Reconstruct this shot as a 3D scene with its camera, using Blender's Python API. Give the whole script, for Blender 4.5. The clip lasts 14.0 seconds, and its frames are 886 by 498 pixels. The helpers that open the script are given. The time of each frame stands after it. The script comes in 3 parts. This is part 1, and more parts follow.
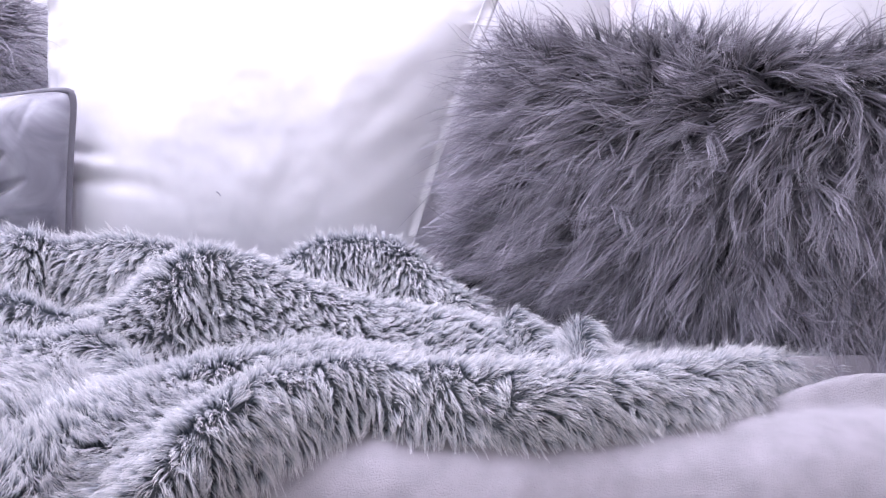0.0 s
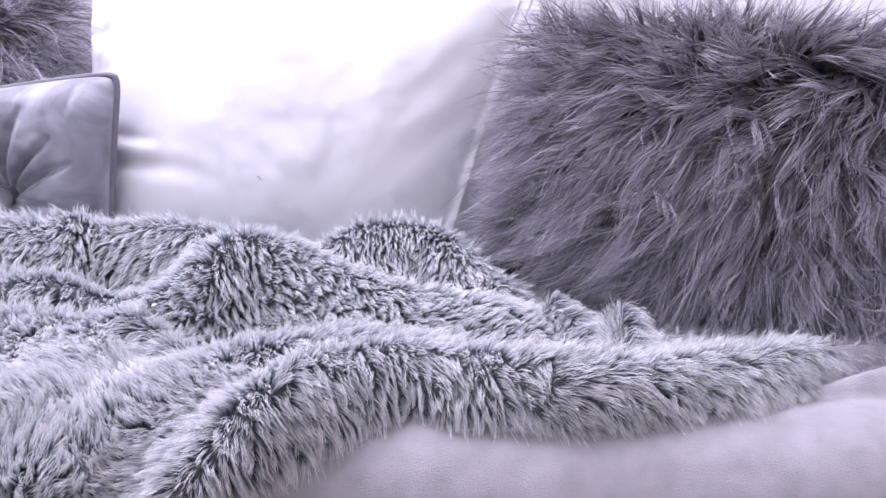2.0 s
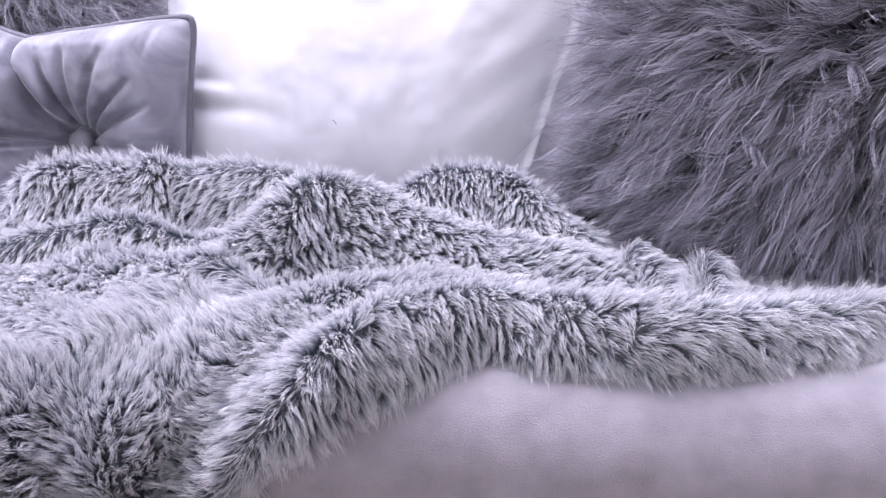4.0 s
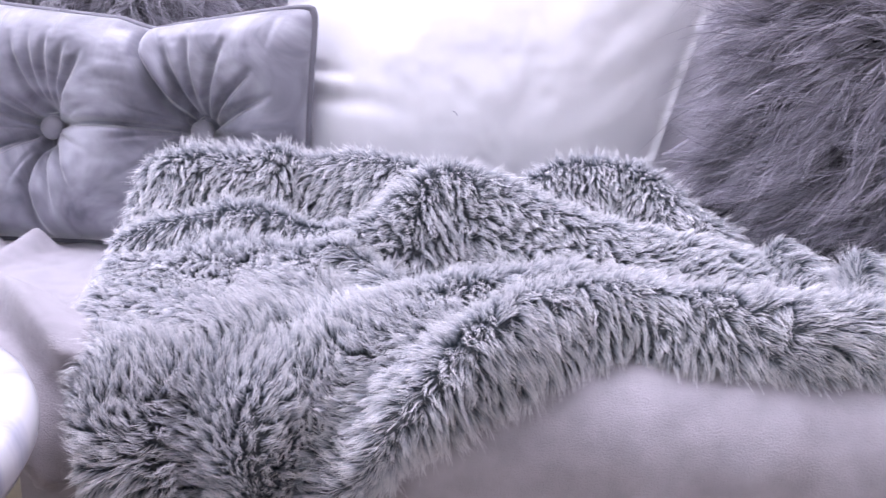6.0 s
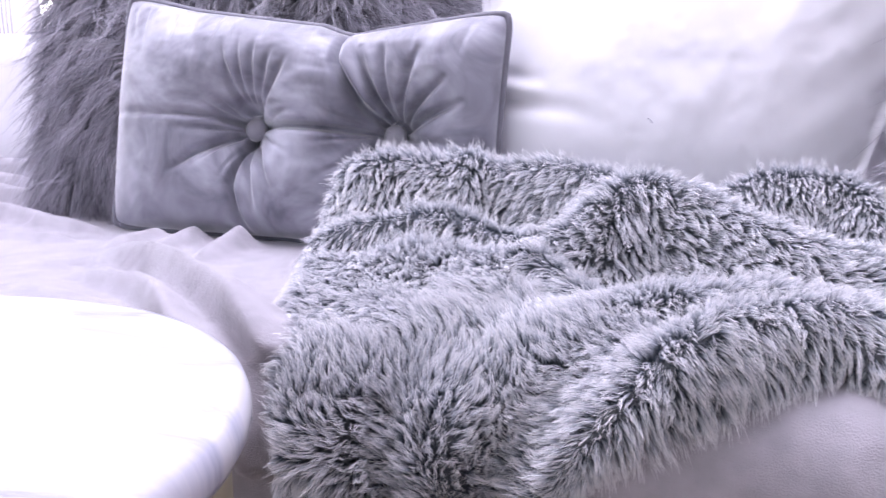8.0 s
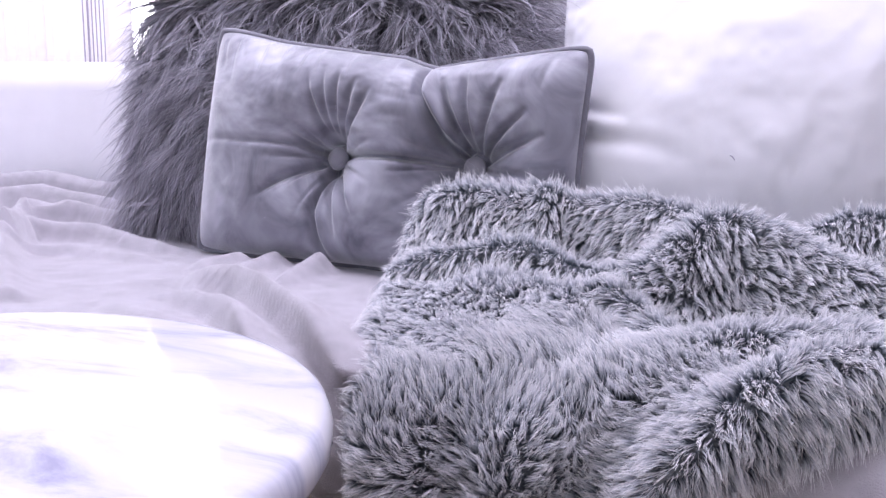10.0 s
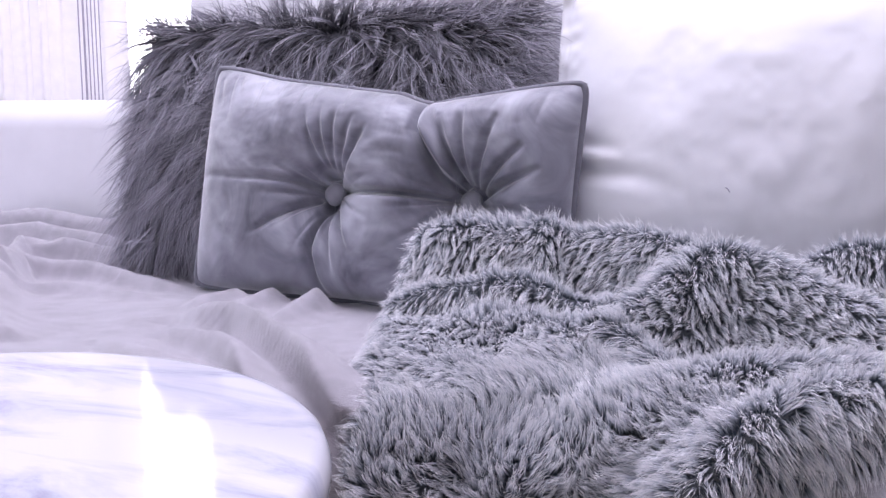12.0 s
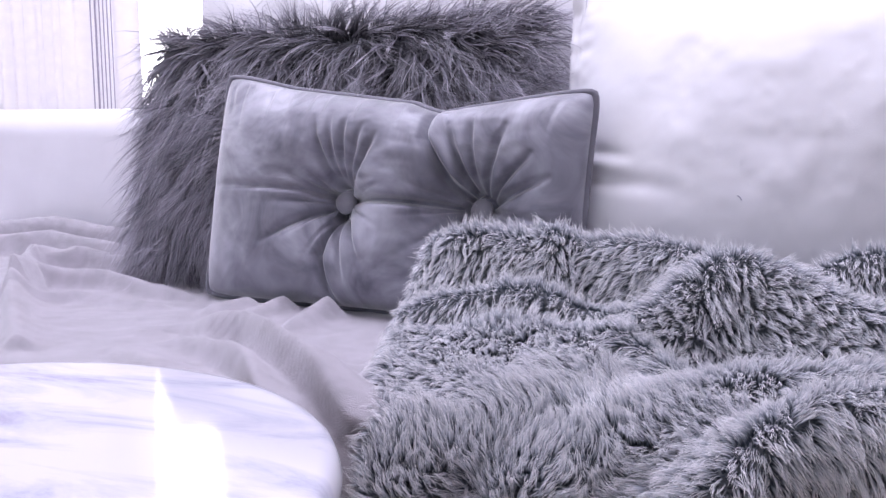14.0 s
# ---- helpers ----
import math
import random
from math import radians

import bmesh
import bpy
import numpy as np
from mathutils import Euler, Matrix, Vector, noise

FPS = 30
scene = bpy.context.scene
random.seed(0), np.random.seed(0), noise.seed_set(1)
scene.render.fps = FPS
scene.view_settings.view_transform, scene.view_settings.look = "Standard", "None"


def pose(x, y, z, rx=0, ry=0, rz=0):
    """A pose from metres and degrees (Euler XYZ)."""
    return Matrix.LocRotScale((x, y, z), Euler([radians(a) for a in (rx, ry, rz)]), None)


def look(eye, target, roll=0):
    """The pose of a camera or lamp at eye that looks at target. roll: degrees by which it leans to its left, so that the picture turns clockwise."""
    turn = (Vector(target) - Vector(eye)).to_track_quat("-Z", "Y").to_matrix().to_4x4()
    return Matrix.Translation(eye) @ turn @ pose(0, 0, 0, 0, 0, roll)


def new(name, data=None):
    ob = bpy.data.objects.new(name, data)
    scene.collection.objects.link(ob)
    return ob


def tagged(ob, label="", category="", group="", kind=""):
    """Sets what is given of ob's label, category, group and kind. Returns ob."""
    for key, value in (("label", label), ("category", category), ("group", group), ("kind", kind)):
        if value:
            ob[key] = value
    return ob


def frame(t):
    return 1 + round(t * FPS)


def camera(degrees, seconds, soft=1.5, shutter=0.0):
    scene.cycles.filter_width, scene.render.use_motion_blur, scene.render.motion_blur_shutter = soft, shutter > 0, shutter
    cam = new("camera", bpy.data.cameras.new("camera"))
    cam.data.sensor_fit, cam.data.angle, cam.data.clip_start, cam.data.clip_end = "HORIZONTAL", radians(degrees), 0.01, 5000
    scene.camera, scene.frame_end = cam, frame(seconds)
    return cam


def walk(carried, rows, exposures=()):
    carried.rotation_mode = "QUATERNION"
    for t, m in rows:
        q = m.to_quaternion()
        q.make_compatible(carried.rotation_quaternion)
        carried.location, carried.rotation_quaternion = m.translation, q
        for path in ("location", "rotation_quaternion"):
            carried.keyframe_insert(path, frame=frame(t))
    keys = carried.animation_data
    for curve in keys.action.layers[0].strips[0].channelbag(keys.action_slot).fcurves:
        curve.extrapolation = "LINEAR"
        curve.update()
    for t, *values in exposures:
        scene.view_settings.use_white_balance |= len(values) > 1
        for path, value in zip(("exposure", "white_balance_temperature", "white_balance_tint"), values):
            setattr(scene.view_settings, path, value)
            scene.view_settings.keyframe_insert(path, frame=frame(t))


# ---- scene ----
cam = camera(50.0, 14.0, 1.4, 0.5)
PATH = [
    (0, (0.071, 0.269, 0.697), (0.175, 2.242, 0.389), -0.2),
    (0.5, (0.069, 0.27, 0.697), (0.159, 2.242, 0.379), -0.2),
    (1, (0.07, 0.27, 0.698), (0.146, 2.242, 0.373), -0.3),
    (1.5, (0.07, 0.27, 0.697), (0.135, 2.243, 0.374), -0.3),
    (2, (0.067, 0.271, 0.696), (0.096, 2.242, 0.359), -0.2),
    (2.5, (0.065, 0.271, 0.696), (0.054, 2.239, 0.336), -0.1),
    (3, (0.064, 0.273, 0.694), (0.016, 2.232, 0.296), -0.2),
    (3.2, (0.064, 0.274, 0.693), (0.003, 2.226, 0.263), -0.2),
    (5.3, (0.006, 0.29, 0.676), (-0.158, 2.236, 0.245), -0.0),
    (5.5, (0.004, 0.292, 0.676), (-0.185, 2.235, 0.244), -0.1),
    (6, (0.0, 0.294, 0.674), (-0.249, 2.231, 0.246), -0.1),
    (6.5, (-0.011, 0.293, 0.666), (-0.351, 2.221, 0.259), 0.2),
    (7, (-0.013, 0.294, 0.669), (-0.437, 2.205, 0.255), 0.0),
    (7.5, (-0.017, 0.295, 0.672), (-0.518, 2.185, 0.253), -0.1),
    (8, (-0.019, 0.296, 0.674), (-0.616, 2.159, 0.259), -0.3),
    (8.5, (-0.021, 0.293, 0.673), (-0.695, 2.137, 0.289), -0.1),
    (8.7, (-0.022, 0.293, 0.673), (-0.719, 2.13, 0.297), -0.1),
    (10.8, (-0.023, 0.286, 0.679), (-0.783, 2.116, 0.403), 0.6),
    (11, (-0.023, 0.286, 0.682), (-0.791, 2.117, 0.439), 0.4),
    (11.5, (-0.024, 0.289, 0.677), (-0.764, 2.125, 0.392), 0.1),
    (12, (-0.023, 0.288, 0.677), (-0.763, 2.125, 0.394), -0.0),
    (12.5, (-0.022, 0.289, 0.68), (-0.772, 2.121, 0.396), -0.2),
    (13, (-0.023, 0.287, 0.677), (-0.775, 2.12, 0.402), 0.0),
    (13.5, (-0.025, 0.288, 0.677), (-0.78, 2.12, 0.407), 0.1),
    (14, (-0.023, 0.289, 0.68), (-0.785, 2.118, 0.409), -0.2),
]
walk(cam, [(t, look(eye, target, roll)) for t, eye, target, roll in PATH], [(0, 0.72), (8.5, 0.74), (11.0, 0.24), (14.0, 0.18)])

# ---- light ----
world = bpy.data.worlds.new("world")
scene.world = world
world.use_nodes = True
wn = world.node_tree
sky = wn.nodes.new("ShaderNodeTexSky")
sky.sky_type, sky.sun_disc, sky.sun_elevation, sky.sun_rotation = "NISHITA", False, radians(38), radians(200)
wn.links.new(sky.outputs[0], wn.nodes["Background"].inputs[0])
wn.nodes["Background"].inputs[1].default_value = 0.12


def area_lamp(x, y, z, rx, rz, wide, high, watts, tint):
    # one object name for the real window's lamp and the added ones
    lamp = bpy.data.lights.new("daylight", "AREA")
    lamp.shape, lamp.size, lamp.size_y, lamp.energy, lamp.color = "RECTANGLE", wide, high, watts, tint
    ob = new("daylight", lamp)
    ob.matrix_world = pose(x, y, z, rx, 0, rz)
    return ob


COOL = (0.87, 0.825, 1.03)
# an added overhead lamp at an unseen ceiling opening, unseen windows behind the camera and the window behind the sofa's
# end
area_lamp(-0.55, 1.42, 2.56, 0, 0, 2.2, 1.3, 66, COOL)
area_lamp(-0.6, -2.36, 1.55, 90, 0, 2.6, 1.5, 2, COOL)
area_lamp(-2.7, 2.93, 1.5, -90, 0, 1.5, 1.5, 22, COOL)

# side lamp added at an unseen west opening to brighten things from the left
area_lamp(-3.58, 0.2, 1.52, 90, -90, 2.2, 1.6, 18, COOL)

# ---- materials ----


def material(name, colour, rough=0.8, metal=0.0):
    m = bpy.data.materials.new(name)
    m.use_nodes = True
    b = m.node_tree.nodes["Principled BSDF"]
    b.inputs["Base Color"].default_value = (*colour, 1)
    b.inputs["Roughness"].default_value = rough
    b.inputs["Metallic"].default_value = metal
    return m, m.node_tree, b


def node(tree, kind, **inputs):
    n = tree.nodes.new(kind)
    for key, value in inputs.items():
        n.inputs[key.replace("_", " ")].default_value = value
    return n


def noisy(name, colours, scale, rough=0.8, metal=0.0, bump=0.0, bump_scale=400, detail=4, sheen=0.0, distortion=0.0, coarse=0.0):
    """A cloth-like material: colour by noise at one scale, relief at a finer and a coarser one."""
    m, tree, b = material(name, colours[0], rough, metal)
    where = tree.nodes.new("ShaderNodeTexCoord")
    n = node(tree, "ShaderNodeTexNoise", Scale=scale, Detail=detail, Distortion=distortion)
    tree.links.new(where.outputs["Object"], n.inputs["Vector"])
    ramp = tree.nodes.new("ShaderNodeValToRGB")
    ramp.color_ramp.elements[0].position, ramp.color_ramp.elements[1].position = 0.3, 0.7
    ramp.color_ramp.elements[0].color, ramp.color_ramp.elements[1].color = (*colours[0], 1), (*colours[1], 1)
    tree.links.new(n.outputs[0], ramp.inputs[0])
    tree.links.new(ramp.outputs[0], b.inputs["Base Color"])
    if bump:
        fine = node(tree, "ShaderNodeTexNoise", Scale=bump_scale, Detail=3)
        tree.links.new(where.outputs["Object"], fine.inputs["Vector"])
        relief = node(tree, "ShaderNodeBump", Strength=bump, Distance=0.002)
        tree.links.new(fine.outputs[0], relief.inputs["Height"])
        tree.links.new(relief.outputs[0], b.inputs["Normal"])
        if coarse:
            wide = node(tree, "ShaderNodeTexNoise", Scale=14, Detail=3, Distortion=0.8)
            tree.links.new(where.outputs["Object"], wide.inputs["Vector"])
            second = node(tree, "ShaderNodeBump", Strength=coarse, Distance=0.02)
            tree.links.new(wide.outputs[0], second.inputs["Height"])
            tree.links.new(second.outputs[0], relief.inputs["Normal"])
    if sheen:
        b.inputs["Sheen Weight"].default_value, b.inputs["Sheen Roughness"].default_value = sheen, 0.4
    return m


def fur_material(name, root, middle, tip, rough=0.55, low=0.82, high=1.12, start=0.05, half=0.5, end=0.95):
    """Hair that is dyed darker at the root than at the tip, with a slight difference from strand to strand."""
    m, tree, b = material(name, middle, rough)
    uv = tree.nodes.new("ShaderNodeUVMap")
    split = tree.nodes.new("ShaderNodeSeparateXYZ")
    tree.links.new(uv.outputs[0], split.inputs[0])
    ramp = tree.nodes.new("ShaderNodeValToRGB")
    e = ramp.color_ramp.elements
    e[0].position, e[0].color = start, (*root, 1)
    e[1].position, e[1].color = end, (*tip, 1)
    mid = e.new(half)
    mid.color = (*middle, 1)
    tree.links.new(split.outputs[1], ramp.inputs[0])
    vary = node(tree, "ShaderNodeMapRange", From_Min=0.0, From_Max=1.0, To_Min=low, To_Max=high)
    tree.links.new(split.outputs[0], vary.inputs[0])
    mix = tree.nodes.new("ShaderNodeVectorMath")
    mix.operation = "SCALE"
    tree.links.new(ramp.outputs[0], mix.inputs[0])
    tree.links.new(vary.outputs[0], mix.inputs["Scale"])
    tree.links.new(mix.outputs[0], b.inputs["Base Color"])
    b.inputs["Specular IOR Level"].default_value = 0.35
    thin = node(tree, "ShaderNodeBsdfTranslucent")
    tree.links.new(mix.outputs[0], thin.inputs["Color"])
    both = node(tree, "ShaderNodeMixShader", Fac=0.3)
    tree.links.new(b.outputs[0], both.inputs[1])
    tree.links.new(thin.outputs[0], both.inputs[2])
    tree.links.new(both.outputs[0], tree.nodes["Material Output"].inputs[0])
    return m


WHITE_COTTON = noisy("white_cotton", ((0.80, 0.79, 0.83), (0.86, 0.85, 0.88)), 6, 0.85, bump=0.10, bump_scale=900)
SOFA_CLOTH = noisy("sofa_cloth", ((0.76, 0.74, 0.78), (0.82, 0.80, 0.84)), 9, 0.9, bump=0.25, bump_scale=700, coarse=0.08)
PLUSH = noisy("plush", ((0.38, 0.36, 0.39), (0.48, 0.455, 0.495)), 45, 0.95, bump=0.6, bump_scale=900, sheen=0.5, coarse=0.10)
VELVET = noisy("velvet", ((0.135, 0.132, 0.168), (0.42, 0.418, 0.48)), 11, 0.5, bump=0.15, bump_scale=900, sheen=1.0, distortion=1.8)
BUTTON_CLOTH = noisy("button_cloth", ((0.30, 0.295, 0.345), (0.36, 0.355, 0.40)), 60, 0.6, bump=0.2, sheen=0.6)
PIPING = noisy("piping", ((0.13, 0.125, 0.155), (0.18, 0.175, 0.21)), 60, 0.6, bump=0.2, sheen=0.5)
THROW_BACKING = noisy("throw_backing", ((0.16, 0.17, 0.19), (0.22, 0.23, 0.25)), 60, 0.95, bump=0.4)
FUR_BACKING = noisy("fur_backing", ((0.05, 0.05, 0.06), (0.09, 0.09, 0.10)), 60, 0.95, bump=0.4)
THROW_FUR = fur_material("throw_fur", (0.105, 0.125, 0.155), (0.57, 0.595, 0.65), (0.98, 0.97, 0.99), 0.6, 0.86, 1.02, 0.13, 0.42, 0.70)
LONG_FUR = fur_material("long_fur", (0.025, 0.024, 0.03), (0.132, 0.125, 0.149), (0.52, 0.50, 0.565), 0.4, 0.5, 1.45, 0.08, 0.47, 0.91)
MID_FUR = fur_material("mid_fur", (0.032, 0.031, 0.038), (0.185, 0.178, 0.21), (0.62, 0.60, 0.67), 0.4, 0.5, 1.45, 0.08, 0.44, 0.88)
SHEER = noisy("sheer", ((0.80, 0.78, 0.82), (0.86, 0.84, 0.88)), 30, 0.9)
WALL_PAINT = noisy("wall_paint", ((0.78, 0.77, 0.80), (0.82, 0.81, 0.84)), 3, 0.9, bump=0.1, bump_scale=200)
FLOOR_WOOD = noisy("floor_wood", ((0.30, 0.24, 0.19), (0.42, 0.34, 0.27)), 5, 0.5, bump=0.1, bump_scale=60)
FRAME_PAINT = noisy("frame_paint", ((0.30, 0.33, 0.42), (0.36, 0.39, 0.47)), 8, 0.5, bump=0.05)
SLAT_CLOTH = noisy("slat_cloth", ((0.30, 0.28, 0.36), (0.38, 0.36, 0.44)), 20, 0.8, bump=0.1)
DRUM_METAL = noisy("drum_metal", ((0.30, 0.26, 0.16), (0.42, 0.37, 0.25)), 8, 0.42, metal=0.7, bump=0.08, bump_scale=80)


def marble_material():
    m, tree, b = material("marble", (0.8, 0.8, 0.85), 0.07)
    where = tree.nodes.new("ShaderNodeTexCoord")
    stretch = tree.nodes.new("ShaderNodeMapping")
    stretch.inputs["Rotation"].default_value, stretch.inputs["Scale"].default_value = (0, 0, radians(-62)), (1.0, 3.4, 1.0)
    tree.links.new(where.outputs["Object"], stretch.inputs[0])
    n = node(tree, "ShaderNodeTexNoise", Scale=5.5, Detail=9, Roughness=0.62, Distortion=0.7)
    tree.links.new(stretch.outputs[0], n.inputs["Vector"])
    ramp = tree.nodes.new("ShaderNodeValToRGB")
    e = ramp.color_ramp.elements
    e[0].position, e[0].color = 0.34, (0.30, 0.30, 0.42, 1)
    e[1].position, e[1].color = 0.56, (0.66, 0.65, 0.70, 1)
    e.new(0.45).color = (0.53, 0.53, 0.62, 1)
    tree.links.new(n.outputs[0], ramp.inputs[0])
    tree.links.new(ramp.outputs[0], b.inputs["Base Color"])
    return m


MARBLE = marble_material()


def glow(name, colour, strength):
    m = bpy.data.materials.new(name)
    m.use_nodes = True
    t = m.node_tree
    t.nodes.remove(t.nodes["Principled BSDF"])
    e = node(t, "ShaderNodeEmission", Color=(*colour, 1), Strength=strength)
    t.links.new(e.outputs[0], t.nodes["Material Output"].inputs[0])
    return m


BRIGHT_DAY = glow("bright_day", (0.94, 0.92, 1.0), 9.0)

# ---- building helpers ----


def grid_noise(x, y, seed):
    """Smooth value noise on the plane, -1 to 1."""
    table = np.random.RandomState(seed).uniform(-1, 1, (64, 64))
    ix, iy = np.floor(x).astype(int), np.floor(y).astype(int)
    fx, fy = x - ix, y - iy
    fx, fy = fx * fx * (3 - 2 * fx), fy * fy * (3 - 2 * fy)
    a, b = table[ix % 64, iy % 64], table[(ix + 1) % 64, iy % 64]
    c, d = table[ix % 64, (iy + 1) % 64], table[(ix + 1) % 64, (iy + 1) % 64]
    return (a * (1 - fx) + b * fx) * (1 - fy) + (c * (1 - fx) + d * fx) * fy


def fbm(x, y, seed, octaves=3):
    return sum(grid_noise(x * 2**k + 7.3 * k, y * 2**k + 3.1 * k, seed + k) * 0.5**k for k in range(octaves))


def mesh_from(name, verts, faces, mat, smooth=True):
    me = bpy.data.meshes.new(name)
    me.from_pydata([tuple(v) for v in verts], [], faces)
    me.materials.append(mat)
    if smooth:
        me.polygons.foreach_set("use_smooth", [True] * len(me.polygons))
    me.update()
    return me


def mesh_object(name, verts, faces, mat, parent=None, label="", smooth=True):
    ob = new(name, mesh_from(name, verts, faces, mat, smooth))
    ob.parent = parent
    return tagged(ob, label)


def part(name, bm, mat, parent=None, label="", smooth=True):
    """Links a bmesh as one mesh object under its thing."""
    me = bpy.data.meshes.new(name)
    bmesh.ops.recalc_face_normals(bm, faces=bm.faces)
    bm.to_mesh(me)
    bm.free()
    me.materials.append(mat)
    me.polygons.foreach_set("use_smooth", [smooth] * len(me.polygons))
    ob = new(name, me)
    ob.parent = parent
    return tagged(ob, label)


def box(x0, x1, y0, y1, z0, z1, bevel=0.0, segments=3):
    bm = bmesh.new()
    bmesh.ops.create_cube(bm, size=1)
    bmesh.ops.scale(bm, vec=(x1 - x0, y1 - y0, z1 - z0), verts=bm.verts)
    bmesh.ops.translate(bm, vec=((x0 + x1) / 2, (y0 + y1) / 2, (z0 + z1) / 2), verts=bm.verts)
    if bevel:
        bmesh.ops.bevel(bm, geom=bm.edges[:], offset=bevel, segments=segments, affect="EDGES", profile=0.5)
    return bm


def lathe(profile, turns=96):
    """A turned shape from (radius, height) pairs."""
    bm = bmesh.new()
    rings = []
    for r, z in profile:
        rings.append([bm.verts.new((r * math.cos(2 * math.pi * k / turns), r * math.sin(2 * math.pi * k / turns), z)) for k in range(turns)])
    for a, b in zip(rings, rings[1:]):
        for k in range(turns):
            bm.faces.new((a[k], a[(k + 1) % turns], b[(k + 1) % turns], b[k]))
    bm.faces.new(rings[0])
    bm.faces.new(rings[-1])
    return bm


def grid_faces(nu, nv, keep=None, flip=False, offset=0):
    faces = []
    for i in range(nu - 1):
        for j in range(nv - 1):
            q = [i * nv + j, (i + 1) * nv + j, (i + 1) * nv + j + 1, i * nv + j + 1]
            if keep is None or all(keep[k] for k in q):
                faces.append([offset + k for k in (q[::-1] if flip else q)])
    return faces


def tube(points, radius, sides=8, closed=False):
    bm = bmesh.new()
    pts = [Vector(p) for p in points]
    n = len(pts)
    rings = []
    for k, p in enumerate(pts):
        a, b = pts[(k - 1) % n if closed else max(k - 1, 0)], pts[(k + 1) % n if closed else min(k + 1, n - 1)]
        way = (b - a).normalized()
        side = way.cross(Vector((0, 1, 0.01))).normalized()
        up = side.cross(way)
        rings.append([bm.verts.new(p + radius * (math.cos(2 * math.pi * s / sides) * side + math.sin(2 * math.pi * s / sides) * up)) for s in range(sides)])
    for k in range(n if closed else n - 1):
        a, b = rings[k], rings[(k + 1) % n]
        for s in range(sides):
            bm.faces.new((a[s], a[(s + 1) % sides], b[(s + 1) % sides], b[s]))
    return bm


def unit(v):
    return v / np.maximum(np.linalg.norm(v, axis=-1, keepdims=True), 1e-9)


def strands(name, parent, mat, paths, width, rng, label="", chance=None):
    """Hair as ribbons that taper to a point. paths: strands x stations x 3. The map holds a chance number and the way along."""
    count, stations, _ = paths.shape
    ahead = unit(paths[:, -1] - paths[:, 0])
    side = unit(np.cross(ahead, rng.normal(size=(count, 3))))
    taper = width[:, None] * np.maximum(1 - np.linspace(0, 1, stations) ** 1.6, 0.0)[None]
    left = paths[:, :-1] - side[:, None] * taper[:, :-1, None]
    right = paths[:, :-1] + side[:, None] * taper[:, :-1, None]
    body = np.stack([left, right], 2).reshape(count, -1, 3)
    verts = np.concatenate([body, paths[:, -1:]], 1)
    per = 2 * (stations - 1) + 1
    quads = stations - 2
    base = np.arange(count)[:, None] * per
    loops = [base + np.array([2 * k, 2 * k + 1, 2 * k + 3, 2 * k + 2]) for k in range(quads)]
    loops.append(base + np.array([per - 3, per - 2, per - 1]))
    loop_verts = np.concatenate(loops, 1).ravel()
    sizes = np.tile([4] * quads + [3], count)
    starts = np.concatenate([[0], np.cumsum(sizes)[:-1]])
    me = bpy.data.meshes.new(name)
    me.vertices.add(count * per)
    me.vertices.foreach_set("co", verts.astype(np.float32).ravel())
    me.loops.add(len(loop_verts))
    me.loops.foreach_set("vertex_index", loop_verts.astype(np.int32))
    me.polygons.add(len(sizes))
    me.polygons.foreach_set("loop_start", starts.astype(np.int32))
    me.polygons.foreach_set("use_smooth", np.ones(len(sizes), bool))
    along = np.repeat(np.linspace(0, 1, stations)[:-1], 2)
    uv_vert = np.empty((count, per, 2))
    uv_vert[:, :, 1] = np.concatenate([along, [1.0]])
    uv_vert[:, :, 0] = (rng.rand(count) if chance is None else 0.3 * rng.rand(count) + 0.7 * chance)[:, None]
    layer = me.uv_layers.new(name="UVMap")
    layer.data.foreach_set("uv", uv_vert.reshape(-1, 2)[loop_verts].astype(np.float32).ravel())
    me.materials.append(mat)
    me.update(calc_edges=True)
    ob = new(name, me)
    ob.parent = parent
    return tagged(ob, label, kind="stuff")


def inside(x, y, polygon):
    """Which points lie in a polygon."""
    hit = np.zeros(x.shape, bool)
    for (ax, ay), (bx, by) in zip(polygon, polygon[1:] + polygon[:1]):
        crosses = (ay > y) != (by > y)
        hit ^= crosses & (x < (bx - ax) * (y - ay) / (by - ay + 1e-12) + ax)
    return hit


def to_polygon(x, y, polygon):
    """Distance to a polygon's outline."""
    best = np.full(x.shape, 9.0)
    for (ax, ay), (bx, by) in zip(polygon, polygon[1:] + polygon[:1]):
        t = np.clip(((x - ax) * (bx - ax) + (y - ay) * (by - ay)) / ((bx - ax) ** 2 + (by - ay) ** 2), 0, 1)
        best = np.minimum(best, np.hypot(x - ax - t * (bx - ax), y - ay - t * (by - ay)))
    return best


def ridge(x, y, line, wide, front=None):
    """A fold along a line of (x, y, height); front: its width on the side towards the room."""
    best, high, sign = np.full(x.shape, 9.0), np.zeros(x.shape), np.zeros(x.shape)
    for (ax, ay, ah), (bx, by, bh) in zip(line, line[1:]):
        t = np.clip(((x - ax) * (bx - ax) + (y - ay) * (by - ay)) / ((bx - ax) ** 2 + (by - ay) ** 2), 0, 1)
        dx, dy = x - ax - t * (bx - ax), y - ay - t * (by - ay)
        d = np.hypot(dx, dy)
        near = d < best
        best, high, sign = np.where(near, d, best), np.where(near, ah + t * (bh - ah), high), np.where(near, dy, sign)
    w = np.where(sign < 0, front or wide, wide)
    return high * np.exp(-((best / w) ** 2))


SEAT, LIP, BEND = 0.45, 0.97, 0.07


